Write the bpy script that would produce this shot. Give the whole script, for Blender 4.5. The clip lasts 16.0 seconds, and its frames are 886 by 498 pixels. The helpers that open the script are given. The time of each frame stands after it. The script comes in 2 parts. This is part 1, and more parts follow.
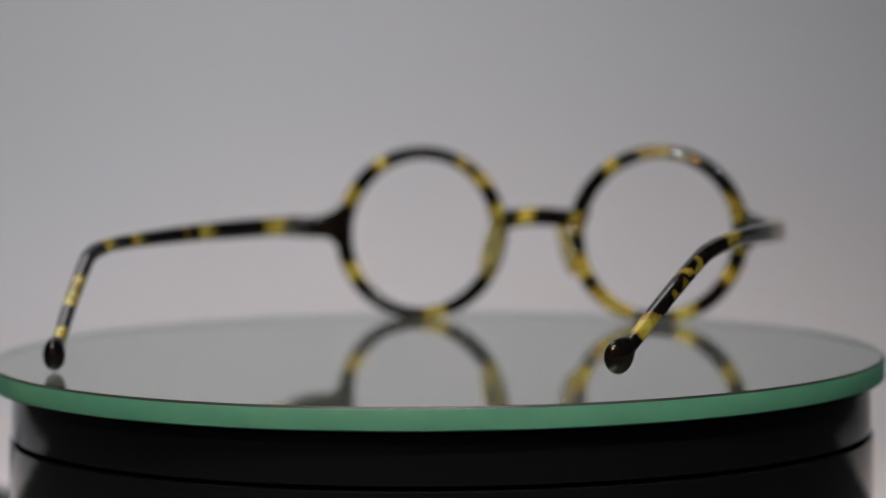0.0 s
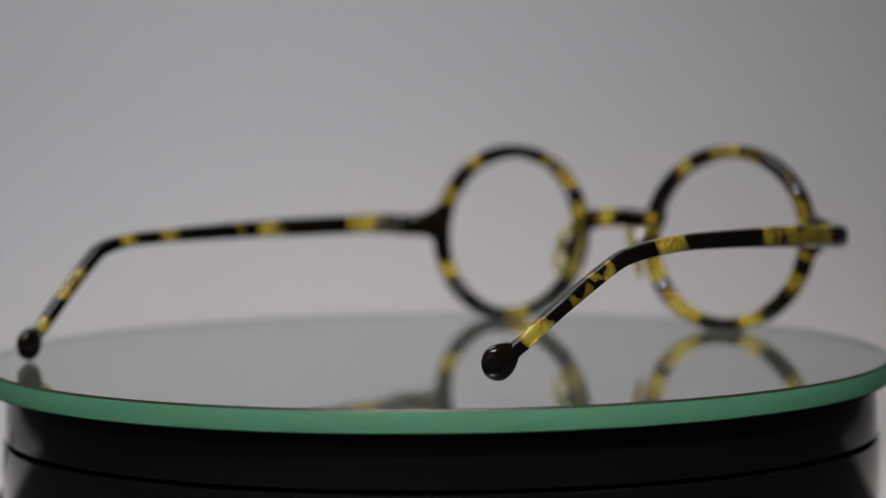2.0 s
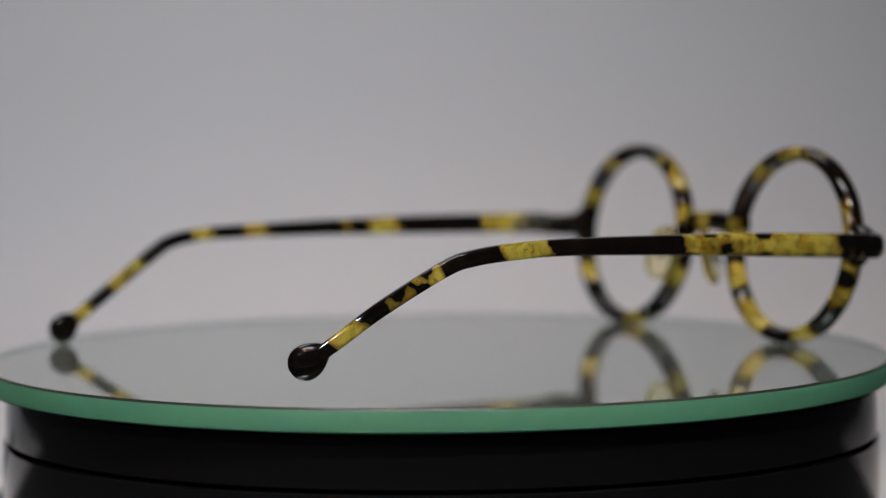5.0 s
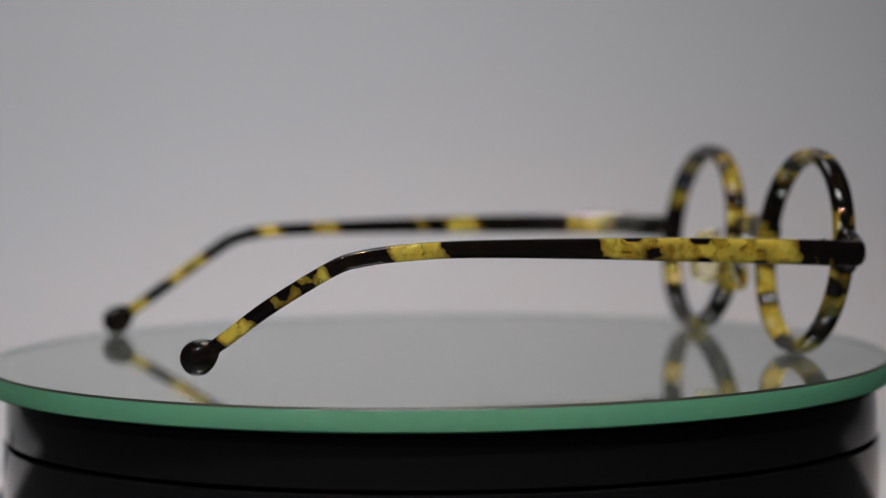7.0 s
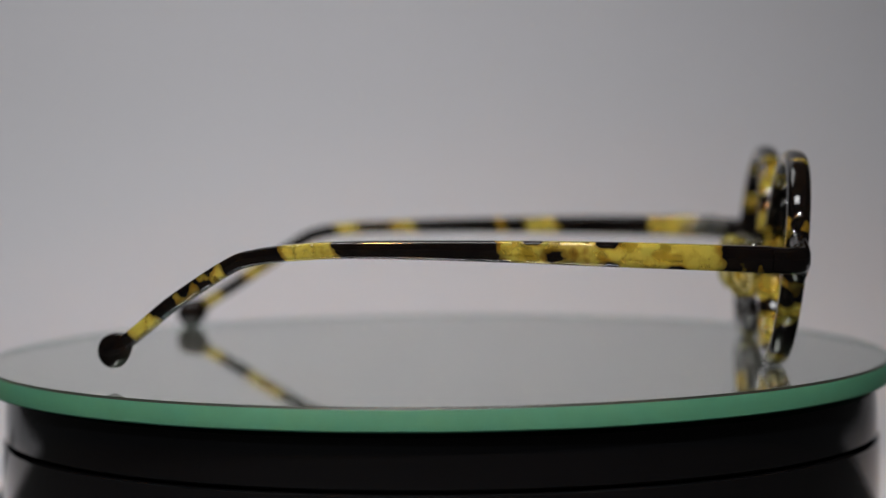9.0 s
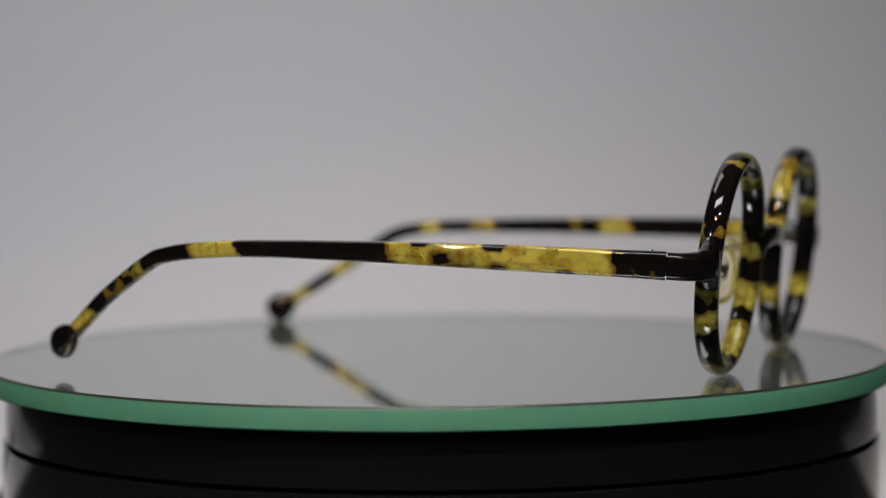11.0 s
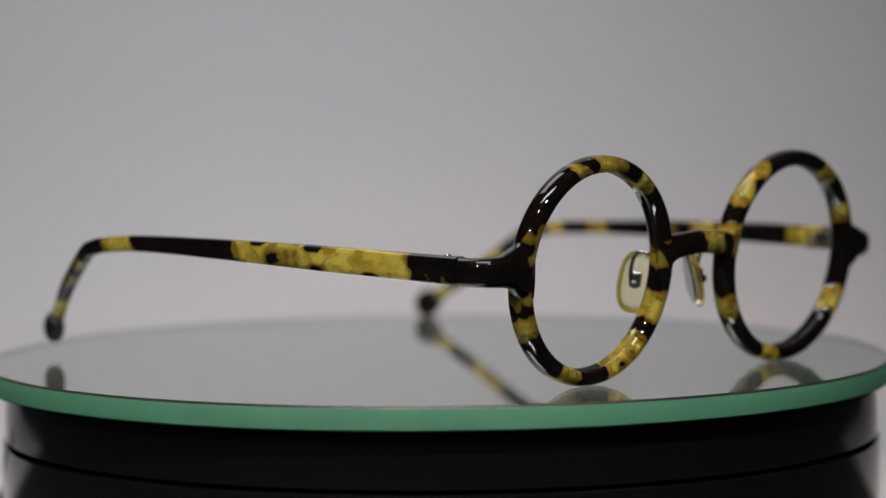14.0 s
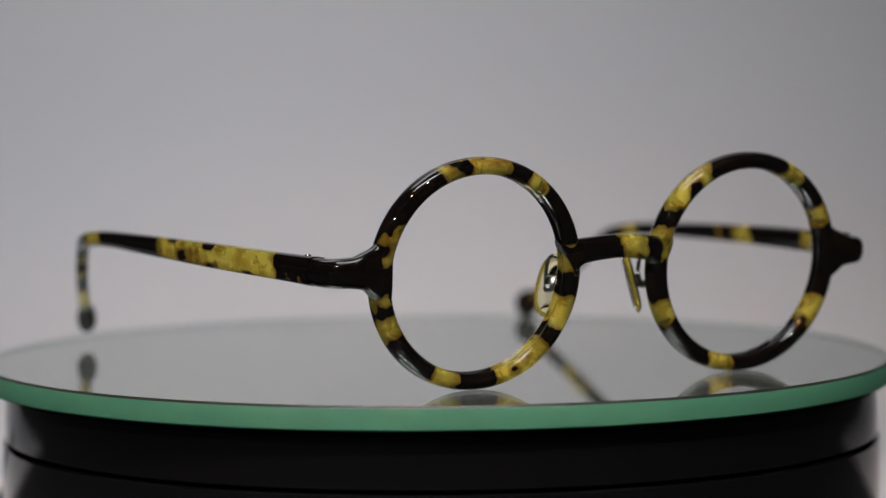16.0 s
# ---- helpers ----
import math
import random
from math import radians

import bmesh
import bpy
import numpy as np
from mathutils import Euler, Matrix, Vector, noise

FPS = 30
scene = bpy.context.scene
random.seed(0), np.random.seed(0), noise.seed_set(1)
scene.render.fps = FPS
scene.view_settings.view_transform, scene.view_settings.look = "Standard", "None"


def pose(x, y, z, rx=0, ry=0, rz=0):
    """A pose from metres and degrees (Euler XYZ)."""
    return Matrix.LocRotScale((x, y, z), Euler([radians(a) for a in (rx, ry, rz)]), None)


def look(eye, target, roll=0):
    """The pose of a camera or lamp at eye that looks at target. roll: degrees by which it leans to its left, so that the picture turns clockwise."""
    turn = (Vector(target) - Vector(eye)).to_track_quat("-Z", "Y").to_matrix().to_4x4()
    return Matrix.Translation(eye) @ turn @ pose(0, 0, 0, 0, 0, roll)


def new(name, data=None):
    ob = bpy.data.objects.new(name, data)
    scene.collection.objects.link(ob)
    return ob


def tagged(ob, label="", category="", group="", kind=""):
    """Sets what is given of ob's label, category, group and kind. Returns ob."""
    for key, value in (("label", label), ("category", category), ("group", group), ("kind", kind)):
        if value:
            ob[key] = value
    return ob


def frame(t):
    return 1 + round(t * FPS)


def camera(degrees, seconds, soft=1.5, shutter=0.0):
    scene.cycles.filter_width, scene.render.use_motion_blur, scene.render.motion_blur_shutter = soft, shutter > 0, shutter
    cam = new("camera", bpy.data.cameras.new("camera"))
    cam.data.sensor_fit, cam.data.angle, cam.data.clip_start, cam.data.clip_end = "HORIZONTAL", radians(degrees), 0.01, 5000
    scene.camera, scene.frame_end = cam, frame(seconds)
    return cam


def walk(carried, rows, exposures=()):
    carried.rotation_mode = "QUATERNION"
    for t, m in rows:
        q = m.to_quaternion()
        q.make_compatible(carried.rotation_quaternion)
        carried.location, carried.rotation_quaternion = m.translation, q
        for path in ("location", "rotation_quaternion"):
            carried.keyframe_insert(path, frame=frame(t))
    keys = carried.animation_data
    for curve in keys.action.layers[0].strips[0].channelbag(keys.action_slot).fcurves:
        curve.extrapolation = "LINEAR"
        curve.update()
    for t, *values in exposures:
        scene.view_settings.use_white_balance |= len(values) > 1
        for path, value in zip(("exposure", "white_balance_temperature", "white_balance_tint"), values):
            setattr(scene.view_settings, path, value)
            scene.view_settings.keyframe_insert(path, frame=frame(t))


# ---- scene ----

# ---- camera ----
LENS = 20.32
cam = camera(LENS, 16.0, soft=1.2)
cam.data.dof.use_dof = True
cam.data.dof.focus_distance = 0.478
cam.data.dof.aperture_fstop = 10.0
PAN, TILT, ROLL = radians(0.152), radians(-3.24), -0.454
AHEAD = Vector((math.sin(PAN) * math.cos(TILT), math.cos(PAN) * math.cos(TILT), math.sin(TILT)))
EYE = Vector((0.0, -0.56, 0.0547))


def stand(back):
    eye = EYE - AHEAD * back
    return look(eye, eye + AHEAD, ROLL)


walk(cam, [(0.0, stand(0.0075)), (0.4, stand(0.0075)), (0.8, stand(0.0065)), (1.0, stand(0.0015)), (1.2, stand(0.0)), (8.0, stand(0.0)), (16.0, stand(0.0))],
     exposures=[(0.0, -0.03), (0.8, -0.05), (1.3, -0.10), (2.5, -0.09), (4.0, -0.03), (6.5, 0.01), (16.0, 0.02)])

# ---- world and lamps ----
world = bpy.data.worlds.new("room_air")
scene.world = world
world.use_nodes = True
world.node_tree.nodes["Background"].inputs[0].default_value = (0.5, 0.5, 0.52, 1)
world.node_tree.nodes["Background"].inputs[1].default_value = 0.05


def lamp(name, eye, target, watts, size, colour, size_y=None, spread=180):
    data = bpy.data.lights.new(name, "AREA")
    data.energy, data.size, data.color = watts, size, colour
    data.spread = radians(spread)
    data.shape = "RECTANGLE" if size_y else "DISK"
    if size_y:
        data.size_y = size_y
    ob = new(name, data)
    ob.matrix_world = look(eye, target)
    return ob


lamp("ceiling_panel", (-0.30, 0.32, 0.90), (-0.06, 0.45, 0.0), 1.55, 0.4, (0.98, 0.985, 0.98), 0.4)
lamp("ceiling_panel_front", (-0.10, -0.52, 1.30), (0.0, 0.0, 0.0), 6.1, 0.70, (0.985, 0.98, 0.985), 0.20)
lamp("desk_lamp_left", (-0.42, -0.85, 0.62), (0.0, 0.0, 0.02), 2.2, 0.032, (0.95, 0.98, 1.0))
lamp("ceiling_spot_right", (0.27, -0.95, 1.13), (0.0, 0.0, 0.02), 0.19, 0.05, (0.95, 0.98, 1.0), spread=30)
lamp("warm_ceiling_spot", (-0.19, -0.97, 1.13), (0.0, 0.0, 0.02), 0.17, 0.05, (1.0, 0.46, 0.15), spread=30)

# ---- materials ----


def material(name, colour, rough=0.5, metal=0.0, coat=0.0, grain=0.0, grain_scale=200.0, bump=0.0, spread=0.0, spread_scale=8.0):
    """A painted or moulded surface: base colour varied at two scales, and fine relief."""
    mat = bpy.data.materials.new(name)
    mat.use_nodes = True
    nt = mat.node_tree
    b = nt.nodes["Principled BSDF"]
    b.inputs["Base Color"].default_value = (*colour, 1)
    b.inputs["Roughness"].default_value = rough
    b.inputs["Metallic"].default_value = metal
    b.inputs["Coat Weight"].default_value = coat
    b.inputs["Coat Roughness"].default_value = 0.05
    coords = nt.nodes.new("ShaderNodeTexCoord")
    if grain or spread:
        fine = nt.nodes.new("ShaderNodeTexNoise")
        fine.inputs["Scale"].default_value = grain_scale
        fine.inputs["Detail"].default_value = 5
        wide = nt.nodes.new("ShaderNodeTexNoise")
        wide.inputs["Scale"].default_value = spread_scale
        wide.inputs["Detail"].default_value = 3
        nt.links.new(coords.outputs["Object"], fine.inputs["Vector"])
        nt.links.new(coords.outputs["Object"], wide.inputs["Vector"])
        a = nt.nodes.new("ShaderNodeMapRange")
        a.inputs["To Min"].default_value, a.inputs["To Max"].default_value = 1 - grain, 1 + grain
        w = nt.nodes.new("ShaderNodeMapRange")
        w.inputs["To Min"].default_value, w.inputs["To Max"].default_value = 1 - spread, 1 + spread
        nt.links.new(fine.outputs["Fac"], a.inputs["Value"])
        nt.links.new(wide.outputs["Fac"], w.inputs["Value"])
        m = nt.nodes.new("ShaderNodeMath")
        m.operation = "MULTIPLY"
        nt.links.new(a.outputs["Result"], m.inputs[0])
        nt.links.new(w.outputs["Result"], m.inputs[1])
        v = nt.nodes.new("ShaderNodeVectorMath")
        v.operation = "SCALE"
        v.inputs[0].default_value = colour
        nt.links.new(m.outputs[0], v.inputs["Scale"])
        nt.links.new(v.outputs[0], b.inputs["Base Color"])
        rr = nt.nodes.new("ShaderNodeMath")
        rr.operation = "MULTIPLY"
        rr.inputs[1].default_value = rough
        nt.links.new(w.outputs["Result"], rr.inputs[0])
        nt.links.new(rr.outputs[0], b.inputs["Roughness"])
        if bump:
            bp = nt.nodes.new("ShaderNodeBump")
            bp.inputs["Strength"].default_value = bump
            bp.inputs["Distance"].default_value = 0.0005
            nt.links.new(fine.outputs["Fac"], bp.inputs["Height"])
            nt.links.new(bp.outputs["Normal"], b.inputs["Normal"])
    return mat


def tortoiseshell():
    """Polished acetate: dark brown with yellow patches, whose field is kept in the mesh as 'patch' (mm inside a patch)."""
    mat = bpy.data.materials.new("tortoiseshell_acetate")
    mat.use_nodes = True
    nt = mat.node_tree
    b = nt.nodes["Principled BSDF"]
    at = nt.nodes.new("ShaderNodeAttribute")
    at.attribute_name = "patch"
    coords = nt.nodes.new("ShaderNodeTexCoord")

    def noise_node(scale, detail):
        n = nt.nodes.new("ShaderNodeTexNoise")
        n.inputs["Scale"].default_value, n.inputs["Detail"].default_value = scale, detail
        nt.links.new(coords.outputs["Object"], n.inputs["Vector"])
        return n

    def math_node(op, a, c, add=None):
        n = nt.nodes.new("ShaderNodeMath")
        n.operation = op
        for i, v in enumerate((a, c, add)):
            if v is None:
                continue
            if isinstance(v, (int, float)):
                n.inputs[i].default_value = v
            else:
                nt.links.new(v, n.inputs[i])
        return n.outputs[0]

    wob = noise_node(430, 1)
    drift = noise_node(190, 1)
    coarse = math_node("MULTIPLY_ADD", math_node("SUBTRACT", drift.outputs["Fac"], 0.53), 3.8, at.outputs["Fac"])
    field = math_node("MULTIPLY_ADD", math_node("SUBTRACT", wob.outputs["Fac"], 0.52), 2.9, coarse)
    ramp = nt.nodes.new("ShaderNodeMapRange")
    ramp.inputs["From Min"].default_value, ramp.inputs["From Max"].default_value = -0.62, 0.55
    nt.links.new(field, ramp.inputs["Value"])
    tone = noise_node(300, 3)
    yel = nt.nodes.new("ShaderNodeValToRGB")
    yel.color_ramp.elements[0].position, yel.color_ramp.elements[0].color = 0.36, (0.50, 0.34, 0.03, 1)
    yel.color_ramp.elements[1].position, yel.color_ramp.elements[1].color = 0.58, (0.88, 0.76, 0.13, 1)
    nt.links.new(tone.outputs["Fac"], yel.inputs["Fac"])
    dk = nt.nodes.new("ShaderNodeValToRGB")
    dk.color_ramp.elements[0].position, dk.color_ramp.elements[0].color = 0.48, (0.005, 0.004, 0.004, 1)
    dk.color_ramp.elements[1].position, dk.color_ramp.elements[1].color = 0.80, (0.013, 0.009, 0.005, 1)
    nt.links.new(tone.outputs["Fac"], dk.inputs["Fac"])
    mix = nt.nodes.new("ShaderNodeMix")
    mix.data_type = "RGBA"
    nt.links.new(ramp.outputs["Result"], mix.inputs["Factor"])
    nt.links.new(dk.outputs["Color"], mix.inputs["A"])
    nt.links.new(yel.outputs["Color"], mix.inputs["B"])
    halo = nt.nodes.new("ShaderNodeValToRGB")
    halo.color_ramp.elements[0].position, halo.color_ramp.elements[0].color = 0.0, (0, 0, 0, 1)
    halo.color_ramp.elements[1].position, halo.color_ramp.elements[1].color = 0.5, (1, 1, 1, 1)
    halo.color_ramp.elements.new(1.0).color = (0, 0, 0, 1)
    nt.links.new(ramp.outputs["Result"], halo.inputs["Fac"])
    rim_mix = nt.nodes.new("ShaderNodeMix")
    rim_mix.data_type = "RGBA"
    rim_mix.inputs["B"].default_value = (0.20, 0.085, 0.008, 1)
    nt.links.new(math_node("MULTIPLY", halo.outputs["Color"], 0.5), rim_mix.inputs["Factor"])
    nt.links.new(mix.outputs["Result"], rim_mix.inputs["A"])
    nt.links.new(rim_mix.outputs["Result"], b.inputs["Base Color"])
    nt.links.new(math_node("MULTIPLY", ramp.outputs["Result"], 0.66), b.inputs["Transmission Weight"])
    b.inputs["Roughness"].default_value = 0.035
    b.inputs["IOR"].default_value = 1.49
    fine = noise_node(900, 2)
    bp = nt.nodes.new("ShaderNodeBump")
    bp.inputs["Strength"].default_value, bp.inputs["Distance"].default_value = 0.04, 0.0002
    nt.links.new(fine.outputs["Fac"], bp.inputs["Height"])
    nt.links.new(bp.outputs["Normal"], b.inputs["Normal"])
    return mat


def clear(name, colour, rough, ior, transmission=1.0):
    mat = bpy.data.materials.new(name)
    mat.use_nodes = True
    b = mat.node_tree.nodes["Principled BSDF"]
    b.inputs["Base Color"].default_value = (*colour, 1)
    b.inputs["Roughness"].default_value = rough
    b.inputs["IOR"].default_value = ior
    b.inputs["Transmission Weight"].default_value = transmission
    return mat


SHELL = tortoiseshell()
PAPER = material("backdrop_paper", (0.778, 0.765, 0.797), 0.85, grain=0.03, grain_scale=400, bump=0.15, spread=0.04, spread_scale=3)
WALL = material("room_wall", (0.035, 0.035, 0.035), 0.9, grain=0.05, grain_scale=60, spread=0.1, spread_scale=1.5)
GREEN = material("glass_edge_green", (0.09, 0.315, 0.20), 0.55, coat=0.0, grain=0.06, grain_scale=350, bump=0.1, spread=0.12, spread_scale=25)
CHAMFER = material("ground_glass_bevel", (0.035, 0.038, 0.030), 0.35, grain=0.2, grain_scale=500, spread=0.2, spread_scale=30)
BLACK = material("black_plastic", (0.006, 0.006, 0.007), 0.085, coat=0.0, grain=0.2, grain_scale=500, bump=0.02, spread=0.4, spread_scale=30)
GROOVE = material("groove_black", (0.002, 0.002, 0.002), 0.7, grain=0.2)
STEEL = material("polished_steel", (0.60, 0.59, 0.57), 0.22, metal=1.0, grain=0.05, spread=0.1, spread_scale=300)
MIRROR = material("silvering", (0.98, 1.0, 0.94), 0.0, metal=0.82)
PANE = clear("float_glass", (0.995, 1.0, 0.995), 0.0, 1.52)
PAD = clear("clear_silicone", (1.0, 0.95, 0.66), 0.03, 1.36, 1.0)
PAD_EDGE = clear("yellowed_silicone", (1.0, 0.86, 0.22), 0.05, 1.40, 0.85)
CRYSTAL = clear("clear_acetate", (0.72, 0.70, 0.60), 0.05, 1.49, 0.9)

# ---- building helpers ----
MM = 0.001


def link_mesh(name, bm, mat, parent=None, smooth=True):
    me = bpy.data.meshes.new(name)
    bmesh.ops.recalc_face_normals(bm, faces=bm.faces)
    for e in bm.edges:
        if len(e.link_faces) == 2 and e.calc_face_angle() > radians(33):
            e.smooth = False
    bm.to_mesh(me)
    bm.free()
    me.materials.append(mat)
    if smooth:
        for p in me.polygons:
            p.use_smooth = True
    ob = new(name, me)
    if parent:
        ob.parent = parent
    return ob


def part(name, bm, mat, parent, label="", smooth=True):
    ob = link_mesh(name, bm, mat, parent, smooth)
    return tagged(ob, label) if label else ob


def lathe(profile, steps=192):
    """A body of revolution about z from (radius, height) pairs, open at both ends; radius 0 closes it."""
    bm = bmesh.new()
    rings = []
    for r, z in profile:
        if r == 0:
            rings.append([bm.verts.new((0, 0, z))])
        else:
            rings.append([bm.verts.new((r * math.cos(2 * math.pi * i / steps), r * math.sin(2 * math.pi * i / steps), z)) for i in range(steps)])
    for a, b in zip(rings, rings[1:]):
        for i in range(steps):
            j = (i + 1) % steps
            if len(a) == 1 and len(b) == 1:
                continue
            if len(a) == 1:
                bm.faces.new((a[0], b[i], b[j]))
            elif len(b) == 1:
                bm.faces.new((a[i], b[0], a[j]))
            else:
                bm.faces.new((a[i], b[i], b[j], a[j]))
    return bm


def box(cx, cy, cz, sx, sy, sz, bevel=0.0, segments=2):
    bm = bmesh.new()
    bmesh.ops.create_cube(bm, size=1.0)
    for v in bm.verts:
        v.co = Vector((cx + v.co.x * sx, cy + v.co.y * sy, cz + v.co.z * sz))
    if bevel:
        bmesh.ops.bevel(bm, geom=bm.edges[:], offset=bevel, segments=segments, affect="EDGES", profile=0.5)
    return bm


def spline(points, n):
    """n + 1 samples of a smooth curve (Catmull-Rom) through the rows of points (any number of columns)."""
    p = np.array(points, float)
    p = np.vstack([2 * p[0] - p[1], p, 2 * p[-1] - p[-2]])
    out = []
    k = len(p) - 3
    for i in range(n + 1):
        u = min(i / n * k, k - 1e-9)
        j = int(u)
        f = u - j
        a, b, c, d = p[j:j + 4]
        out.append(0.5 * (2 * b + (c - a) * f + (2 * a - 5 * b + 4 * c - d) * f * f + (3 * b - a - 3 * c + d) * f ** 3))
    return np.array(out)


def oval(k, sides, power):
    a = 2 * math.pi * k / sides
    c, s = math.cos(a), math.sin(a)
    return math.copysign(abs(c) ** (2 / power), c), math.copysign(abs(s) ** (2 / power), s)


def sweep(rows, n, sides=20, power=2.4, up=(0, 0, 1), cap=True):
    """A bar along rows of (x, y, z, width, height) in mm. Gives the bmesh and, for each vertex, (sample, side)."""
    s = spline(rows, n)
    bm = bmesh.new()
    where, rings = [], []
    for i in range(n + 1):
        tan = Vector(s[min(i + 1, n)][:3] - s[max(i - 1, 0)][:3]).normalized()
        side = tan.cross(Vector(up)).normalized()
        top = side.cross(tan)
        ring = []
        for k in range(sides):
            a, b = oval(k, sides, power)
            ring.append(bm.verts.new((Vector(s[i][:3]) + side * (a * s[i][3] / 2) + top * (b * s[i][4] / 2)) * MM))
            where.append((i, k))
        rings.append(ring)
    for a, b in zip(rings, rings[1:]):
        for k in range(sides):
            bm.faces.new((a[k], a[(k + 1) % sides], b[(k + 1) % sides], b[k]))
    if cap:
        bm.faces.new(rings[0])
        bm.faces.new(rings[-1][::-1])
    return bm, where, s


def set_patch(ob, values):
    at = ob.data.attributes.new("patch", "FLOAT", "POINT")
    at.data.foreach_set("value", np.array(values, np.float32))


def inside(x, spans):
    """How far x lies inside the nearest of the spans (negative outside)."""
    return max([min(x - a, b - x) for a, b in spans] + [-4.0])


# ---- the room and the backdrop ----
FLOOR_Z = -0.072


def room():
    spec = (("floor", 0, 0, FLOOR_Z - 0.051, 4.0, 4.0, 0.1, "dark grey matt table and floor level"),
            ("ceiling", 0, 0, 2.05, 4.0, 4.0, 0.1, "dim grey plain ceiling"),
            ("wall_north", 0, 1.95, 1.0, 4.0, 0.1, 2.0, "dim grey plain wall"),
            ("wall_south", 0, -1.95, 1.0, 4.0, 0.1, 2.0, "dim grey plain wall"),
            ("wall_east", 1.95, 0, 1.0, 0.1, 3.8, 2.0, "dim grey plain wall"),
            ("wall_west", -1.95, 0, 1.0, 0.1, 3.8, 2.0, "dim grey plain wall"))
    for name, x, y, z, sx, sy, sz, label in spec:
        tagged(link_mesh(name, box(x, y, z, sx, sy, sz), WALL, smooth=False), label, "room", kind="structure")


def backdrop():
    """A sweep of thick paper: flat under the turntable, curved up at the back."""
    prof = [(0.20, 0.0), (0.32, 0.0)]
    r, y0 = 0.25, 0.40
    prof += [(y0 + r * math.sin(a), r - r * math.cos(a)) for a in np.linspace(0, math.pi / 2, 24)]
    prof += [(y0 + r, 0.6), (y0 + r, 1.1)]
    bm = bmesh.new()
    cols = []
    for y, z in prof:
        cols.append([bm.verts.new((x, y, FLOOR_Z + z)) for x in (-0.48, 0.48)])
    for a, b in zip(cols, cols[1:]):
        bm.faces.new((a[0], a[1], b[1], b[0]))
    ob = link_mesh("backdrop", bm, PAPER)
    sol = ob.modifiers.new("thickness", "SOLIDIFY")
    sol.thickness, sol.offset = 0.0008, 1.0
    tagged(ob, "seamless pale grey paper sweep behind the turntable", "backdrop", kind="structure")


room()
backdrop()

# ---- the turntable ----
AXIS_Y = -0.0058
PLATE_R, PLATE_T = 0.1005, 0.0048


def turntable():
    base = new("turntable_base")
    base.location = (0.0008, AXIS_Y, FLOOR_Z)
    z = -FLOOR_Z
    body = part("body", lathe([(0, 0.0), (0.0950, 0.0), (0.0968, 0.002), (0.0974, 0.008), (0.0974, z - 0.0174), (0.0972, z - 0.0172), (0.0944, z - 0.0171)]), BLACK, base, "lower drum of glossy black plastic")
    part("groove", lathe([(0.0944, z - 0.0172), (0.0942, z - 0.0168), (0.0944, z - 0.0164)]), GROOVE, base, "dark recessed seam")
    part("collar", lathe([(0.0944, z - 0.0166), (0.0965, z - 0.0165), (0.0968, z - 0.0162), (0.0968, z - 0.0120), (0.0966, z - 0.0065), (0.0960, z - 0.0057), (0.0950, z - 0.0055), (0, z - 0.0055)]), BLACK, base, "upper ring of glossy black plastic")
    tagged(base, "round glossy black plastic display turntable base on the table", "turntable")
    plate = new("glass_plate")
    plate.location = (0, AXIS_Y, 0)
    c = 0.0005
    part("pane", lathe([(0, 0.0), (PLATE_R - c, 0.0)]), PANE, plate, "clear top face")
    part("silvering", lathe([(0, -PLATE_T + 0.0004), (PLATE_R - c - 0.0001, -PLATE_T + 0.0004)]), MIRROR, plate, "mirror backing")
    part("bevel", lathe([(PLATE_R - c, -0.00003), (PLATE_R - 0.0001, -c)]), CHAMFER, plate, "dark ground bevel")
    part("edge", lathe([(PLATE_R - 0.0001, -c), (PLATE_R, -c - 0.0002), (PLATE_R, -PLATE_T + 0.0003), (PLATE_R - 0.0003, -PLATE_T), (0, -PLATE_T)]), GREEN, plate, "green glass edge")
    # short column that carries the plate
    part("hub", lathe([(0, -PLATE_T), (0.03, -PLATE_T), (0.03, -0.0056), (0, -0.0056)], 48), BLACK, plate)
    tagged(plate, "round mirrored glass plate with a green edge, turning", "glass plate")
    return plate


# ---- the spectacles ----
RIM_IN, RIM_W, RIM_D = 19.35, 3.5, 4.9       # inner radius, radial width, depth (mm)
LEAN = math.atan2(4.7, 45.0)
CENTRE_X, CENTRE_Z = 31.8, 22.95
R_RIM = [(9, 29, 0.4), (65, 77, 0.5), (82, 104, 0.8), (119, 131), (166, 181), (195, 212), (222, 256), (283, 299), (326, 338), (347, 352)]
L_RIM = [(8, 20), (33, 62), (114, 128), (147, 160), (203, 217), (276, 293), (329, 342)]


def tilt(x, y, z):
    """From the front's own plane (y across its depth) to its leaning stance on the plate."""
    return Vector((x, y * math.cos(LEAN) + z * math.sin(LEAN), z * math.cos(LEAN) - y * math.sin(LEAN)))


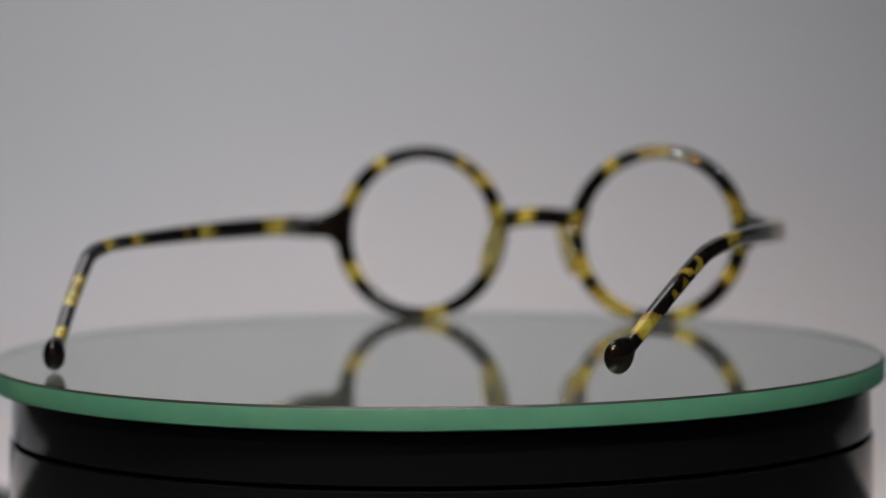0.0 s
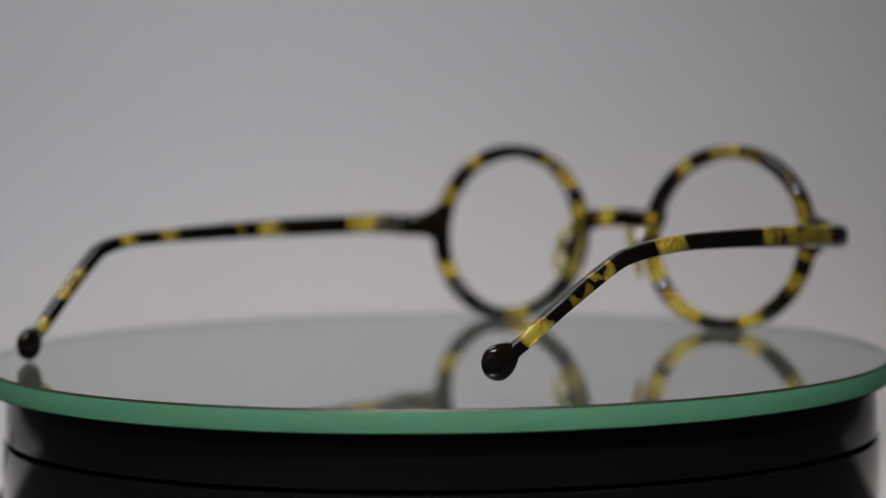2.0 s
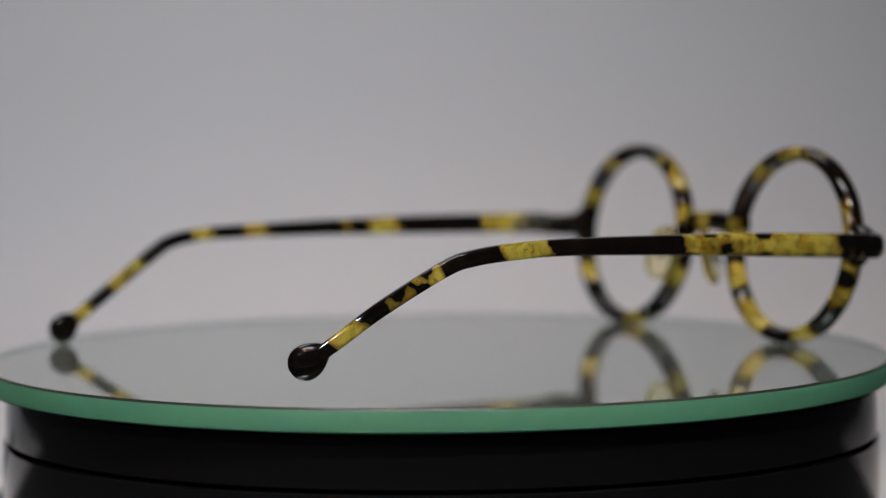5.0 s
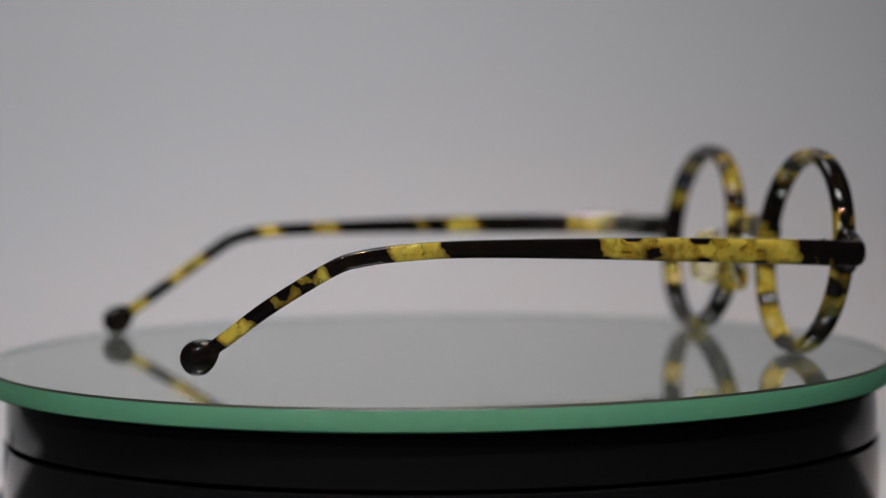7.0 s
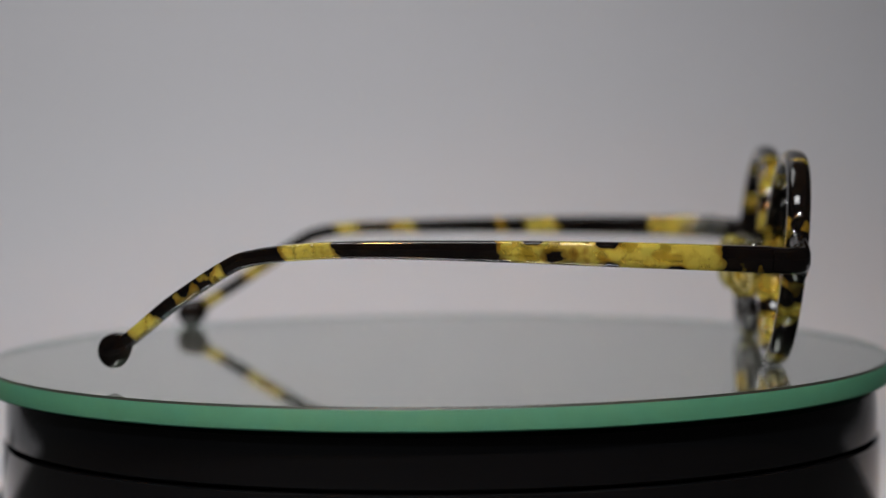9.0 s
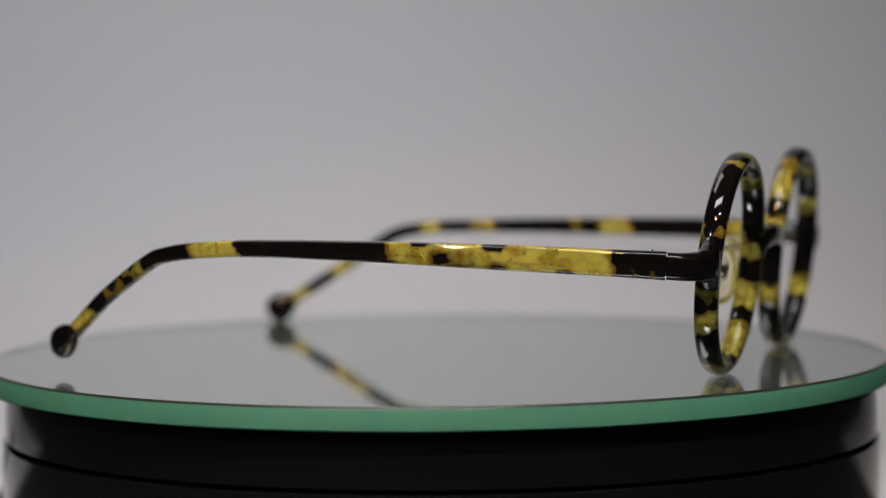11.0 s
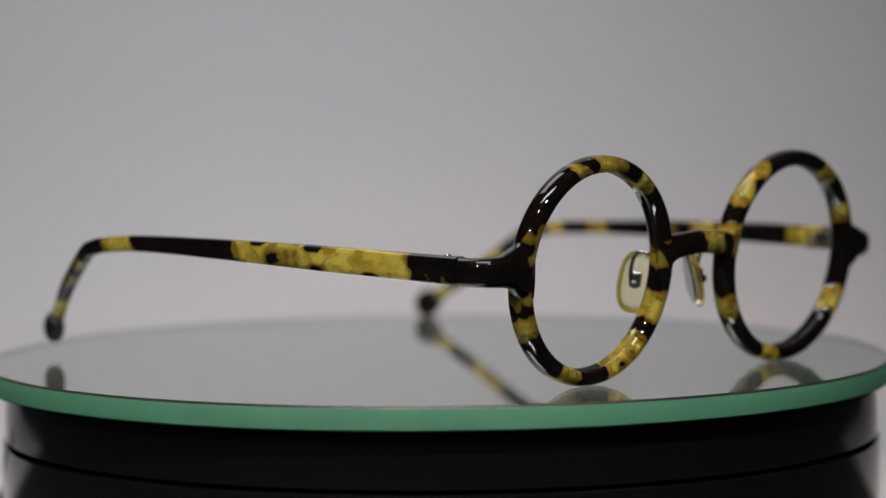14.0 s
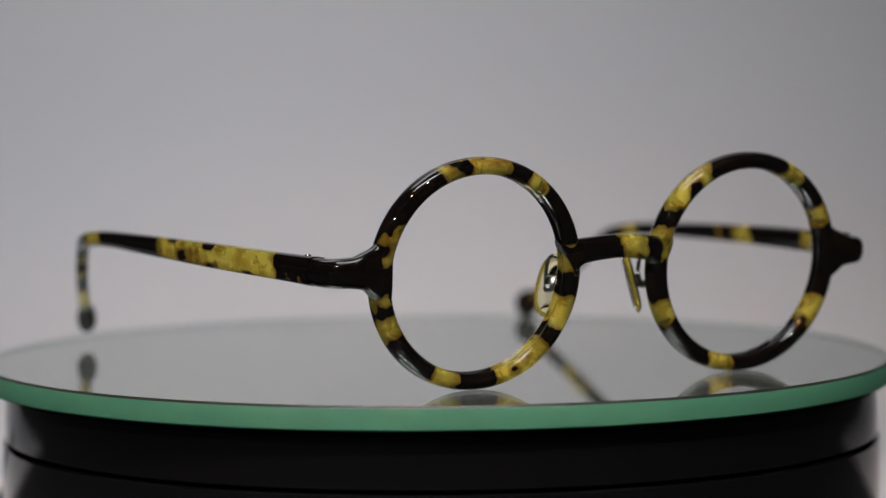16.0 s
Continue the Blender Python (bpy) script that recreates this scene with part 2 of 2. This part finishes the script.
def rim(parent, cx, cy, spans, islands):
    bm = bmesh.new()
    n, sides = 480, 28
    rings, vals = [], []
    deg = 21.0 * math.pi / 180
    for i in range(n):
        a = 2 * math.pi * i / n
        ring = []
        ang = math.degrees(a)
        wide = RIM_W + 0.7 * abs(math.cos(a)) ** 1.5
        for k in range(sides):
            u, v = oval(k, sides, 2.25)
            r = RIM_IN + (1 + u) * wide / 2
            if u < -0.85 and abs(v) < 0.45:
                r += 0.5 * (1 - abs(v) / 0.45)          # lens groove
            ring.append(bm.verts.new(tilt(cx + r * math.cos(a), cy + v * RIM_D / 2, CENTRE_Z + r * math.sin(a)) * MM))
            g = -4.0
            for lo, hi, *part_of in spans:
                d = min(ang - lo, hi - ang) * deg
                if part_of:
                    d = min(d, (part_of[0] - u) * 1.2)      # on the inner side of the rim alone
                g = max(g, d)
            for ia, iu, iv, rad in islands:
                d = math.hypot((ang - ia) * deg, (u - iu) * 1.8, (v - iv) * 2.4)
                g = min(g, d - rad)
            vals.append(g)
        rings.append(ring)
    for i in range(n):
        a, b = rings[i], rings[(i + 1) % n]
        for k in range(sides):
            bm.faces.new((a[k], a[(k + 1) % sides], b[(k + 1) % sides], b[k]))
    ob = part("rim", bm, SHELL, parent)
    set_patch(ob, vals)
    return ob


def bridge(parent):
    rows = [(-11.8, 0.3, 25.2, 3.6, 8.6), (-10.2, 0.5, 26.1, 3.9, 6.2), (-7.5, 0.9, 26.9, 3.9, 5.1), (0, 1.3, 27.6, 3.8, 4.9), (7.5, 0.9, 26.9, 3.9, 5.1), (10.2, 0.5, 26.1, 3.9, 6.2), (11.8, 0.3, 25.2, 3.6, 8.6)]
    rows = [(*tilt(x, y + 0.9, z), w, h) for x, y, z, w, h in rows]
    bm, where, s = sweep(rows, 60, 24, 2.6)
    ob = part("bridge", bm, SHELL, parent)
    vals = []
    for i, k in where:
        x = s[i][0]
        v = oval(k, 24, 2.6)[1]
        vals.append(max(inside(x, [(-5.6 + v, -0.6 + v)]), inside(x, [(-13.0, -10.6)])))
    set_patch(ob, vals)


def endpiece(parent, sx):
    rows = [(51.6, 0.7, 24.2, 3.6, 15.0), (54.4, 0.9, 24.3, 4.2, 10.8), (56.6, 0.9, 24.4, 4.4, 7.7), (58.8, 0.6, 24.2, 4.5, 6.1), (61.4, -0.6, 24.0, 4.4, 5.7), (63.0, -2.8, 23.8, 4.1, 5.45), (63.8, -5.6, 23.7, 3.85, 5.35)]
    if sx < 0:
        rows = [(x + 0.5 + max(0.0, x - 56) * 0.08, y + 0.3, z + 0.2, w, h) for x, y, z, w, h in rows]
    rows = [(sx * p.x, p.y, p.z, w, h) for p, w, h in ((tilt(x, y, z), w, h) for x, y, z, w, h in rows)]
    bm, where, s = sweep(rows, 40, 24, 2.5)
    ob = part("endpiece", bm, SHELL, parent)
    set_patch(ob, [-2.2] * len(where))
    return ob


def temple(parent, sx, rows, spans, spots):
    n = 420
    bm, where, s = sweep(rows, n, 32, 3.6)
    ob = part("temple", bm, SHELL, parent)
    vals = []
    for i, k in where:
        y = s[i][1]
        u, v = oval(k, 32, 3.6)
        f = inside(y + 0.8 * v, spans)
        if sx > 0:
            f = max(f, min(-0.85, inside(y, [(-9.5, -2.0)])))     # thin brownish clear end at the hinge
        for sy, sv, ry, rv in spots:
            f = min(f, (math.hypot((y - sy) / ry, (v - sv) / rv) - 1) * 1.6)
        vals.append(f)
    set_patch(ob, vals)
    return ob


def tip_ball(parent, p, q):
    """The drop-shaped dark end of a temple, at p, drawn out towards q."""
    bm = bmesh.new()
    bmesh.ops.create_uvsphere(bm, u_segments=32, v_segments=20, radius=1.0)
    way = (Vector(q) - Vector(p)).normalized()
    side = way.cross(Vector((0, 0, 1))).normalized()
    top = side.cross(way)
    for v in bm.verts:
        c = v.co.copy()
        t = c.z
        w = 1.0 if t < 0 else (1 - 0.3 * t * t)
        v.co = (Vector(p) + side * (c.x * 2.35 * w) + top * (c.y * 3.55 * w) + way * (t * (3.5 if t < 0 else 5.4))) * MM
    ob = part("temple_tip", bm, SHELL, parent, "dark bulbous end")
    set_patch(ob, [-3.0] * len(ob.data.vertices))


def nose_pad(parent, sx):
    bm = bmesh.new()
    bmesh.ops.create_uvsphere(bm, u_segments=32, v_segments=20, radius=1.0)
    m = pose(sx * 9.5, -4.2, 19.1) @ pose(0, 0, 0, -8, -sx * 14, sx * 31)
    for v in bm.verts:
        x, y, z = v.co
        k = 2.6
        rr = (abs(y) ** k + abs(z) ** k) ** (1 / k) or 1.0
        q = math.hypot(y, z) / rr if rr else 1.0
        v.co = (m @ Vector((sx * 1.05 * math.tanh(2.4 * x), y * 3.5 * q, z * 6.2 * q))) * MM
    pad = part("nose_pad", bm, PAD, parent, "clear yellowed silicone pad")
    loop = []
    for i in range(41):
        c, h = oval(i, 40, 2.6)
        loop.append((*(m @ Vector((0, c * 3.35, h * 6.05))), 1.0, 1.0))
    bm, _, _ = sweep(loop, 120, 10, 2.0, up=(sx, 0.55, 0.1), cap=False)
    part("pad_edge", bm, PAD_EDGE, pad, "thick yellowed edge")
    w = [(sx * 11.0, 0.2, 25.0), (sx * 11.1, -2.0, 25.3), (sx * 11.2, -3.4, 24.2), (sx * 11.2, -4.1, 22.2), (sx * 11.1, -4.4, 20.0), (sx * 10.8, -4.5, 18.2)]
    bm, _, _ = sweep([(*p, 0.85, 0.85) for p in w], 40, 10, 2.0, up=(1, 0.1, 0.2))
    part("pad_arm", bm, STEEL, pad, "bent steel wire")
    b2 = box(0, 0, 0, 1.6, 2.4, 3.2, 0.5)
    m2 = m @ pose(sx * 1.4, 0, 0.2)
    for v in b2.verts:
        v.co = (m2 @ v.co) * MM
    part("pad_holder", b2, STEEL, pad, "small steel pad box")
    b3 = bmesh.new()
    bmesh.ops.create_uvsphere(b3, u_segments=16, v_segments=10, radius=0.9)
    for v in b3.verts:
        v.co = (m2 @ (v.co + Vector((sx * 0.7, 0, -1.2)))) * MM
    part("pad_screw", b3, STEEL, pad)


def hinge(parent, p, q, sx):
    """Three steel knuckles and a screw head on the inner side where a temple meets its endpiece."""
    p = Vector(p)
    for i in range(3):
        bm = lathe([(0, -0.75), (0.75, -0.75), (0.9, -0.6), (0.9, 0.6), (0.75, 0.75), (0, 0.75)], 20)
        for v in bm.verts:
            v.co = (p + v.co + Vector((0, 0, (i - 1) * 1.6))) * MM
        part("hinge_knuckle", bm, STEEL, parent)
    bm = bmesh.new()
    bmesh.ops.create_uvsphere(bm, u_segments=16, v_segments=10, radius=0.7)
    for v in bm.verts:
        v.co = (Vector(q) + Vector((v.co.x, v.co.y, v.co.z * 0.8))) * MM
    part("hinge_screw", bm, STEEL, parent)
    bm = box(0, 0, 0, 1.2, 6.5, 4.2, 0.3)
    for v in bm.verts:
        v.co = (p + v.co + Vector((sx * (1.1 - v.co.y * 0.17), -4.8, 0))) * MM
    part("inner_face", bm, CRYSTAL, parent, "clear inner layer over the hinge")
    for d in (2.6, -2.4):
        bm = box(0, 0, 0, 0.6, 4.0, 3.0, 0.2)
        for v in bm.verts:
            v.co = (p + v.co + Vector((sx * 0.3, d - 0.6, 0))) * MM
        part("hinge_leaf", bm, STEEL, parent)


R_TEMPLE = [(63.7, -3.3, 24.2, 4.1, 5.6), (65.6, -12, 24.7, 3.7, 5.3), (69.2, -35, 25.8, 3.4, 5.0), (71.0, -60, 26.7, 3.1, 4.2), (70.6, -85, 27.1, 2.9, 3.5), (69.9, -97.5, 26.6, 2.9, 3.4), (68.6, -105.5, 25.6, 2.9, 3.3), (67.0, -111, 23.7, 2.9, 3.2), (62.6, -122.6, 16.3, 2.8, 3.1), (59.2, -130, 10.4, 2.7, 3.0), (57.4, -133.8, 7.5, 2.6, 3.0)]
L_TEMPLE = [(-64.3, -3.3, 24.7, 4.1, 5.5), (-66.4, -12, 24.9, 3.7, 5.1), (-70.4, -35, 25.1, 3.4, 4.7), (-73.2, -60, 25.1, 3.1, 4.0), (-74.4, -85, 24.8, 2.9, 3.3), (-74.4, -97.5, 24.3, 2.9, 3.2), (-74.0, -105.5, 22.9, 2.9, 3.2), (-73.2, -111, 20.0, 2.9, 3.1), (-71.0, -122.6, 12.4, 2.8, 3.0), (-69.2, -130, 7.6, 2.7, 2.9), (-68.3, -134.4, 4.8, 2.6, 2.9)]


def spectacles():
    g = new("eyeglasses")
    rim(g, CENTRE_X, 0.45, R_RIM, [(236, -0.6, 0.8, 1.1), (246, -0.5, 1.0, 0.9)])
    rim(g, -CENTRE_X - 0.1, 0.9, L_RIM, [(47, -0.2, 1.0, 1.3), (50, 0.5, -1.0, 1.9)])
    bridge(g)
    for sx in (1, -1):
        endpiece(g, sx)
        nose_pad(g, sx)
    right = temple(g, 1, R_TEMPLE, [(-57.6, -13.6), (-100, -89.5), (-115.2, -112.6), (-121.2, -118.0), (-131, -126.5)],
           [(-45.2, -0.35, 3.2, 0.75), (-51, 0.95, 2.2, 0.3), (-36, 0.95, 1.8, 0.3), (-35, -1.0, 2.4, 0.4), (-56, -1.0, 2.0, 0.3), (-22, -1.0, 1.6, 0.25), (-114, 1.0, 3.5, 1.0), (-119.3, 1.0, 4.5, 1.05)])
    left = temple(g, -1, L_TEMPLE, [(-20, -8.6), (-51.5, -43.5), (-59, -56.5), (-85.5, -80), (-99.5, -94.5), (-122.5, -114.5), (-133.2, -129)],
           [(-17, 0.9, 1.6, 0.3), (-49, 0.95, 2.2, 0.4), (-117, -0.9, 3, 0.5)])
    tip_ball(right, (56.1, -136.2, 5.85), R_TEMPLE[-2][:3])
    tip_ball(left, (-67.7, -136.6, 3.4), L_TEMPLE[-2][:3])
    for sx, bar in ((1, right), (-1, left)):
        hinge(bar, (sx * 61.9, -4.6, 24.4), (sx * 63.6, -6.4, 26.9), sx)
    tagged(g, "round yellow and black tortoiseshell acetate eyeglasses without lenses, standing open", "eyeglasses")
    return g


plate = turntable()
glasses = spectacles()


def cable():
    rows = [(-50, 84, 6, 5, 5), (-78, 120, 3.0, 5, 5), (-112, 178, 2.6, 5, 5), (-146, 232, 3.2, 6, 6), (-200, 290, 2.6, 5, 5), (-330, 340, 2.6, 5, 5)]
    bm, _, _ = sweep(rows, 40, 12, 2.0)
    ob = link_mesh("power_cable", bm, BLACK)
    ob.location = (0, 0, FLOOR_Z)
    tagged(ob, "short black power cable leaving the turntable base", "cable")


cable()


# ---- what turns ----
def motions():
    spot = Matrix.Translation((0.0241, 0.0678, 0.0)) @ pose(0, 0, 0, 0, 0, -17.32)
    rows_plate, rows_glasses = [], []
    sway = 0.20                                   # the plate runs a little out of true (degrees)
    end = radians(206 - 8.2435 * 12)
    for i in range(33):
        t = i / 2
        # the motor runs a little unevenly (degrees behind a steady turn)
        lag = float(np.interp(t, (0, 1.5, 2.5, 4, 6.5, 8, 9, 11.5, 13, 16), (0, 0, -0.25, -0.4, 0.4, 0.5, 0.55, 0.55, 0.35, 0.3)))
        turn = pose(0, 0, 0, 0, 0, -0.902 - 8.2435 * t + lag)
        low = radians(206 - 8.2435 * (t - 4))
        gx, gy = math.cos(low) - math.cos(end), math.sin(low) - math.sin(end)
        lean = pose(0, 0, 0, -sway * gy, sway * gx, 0)
        rows_plate.append((t, Matrix.Translation((0, AXIS_Y, 0)) @ lean @ turn))
        rows_glasses.append((t, turn @ spot))
    walk(plate, rows_plate)
    walk(glasses, rows_glasses)


motions()
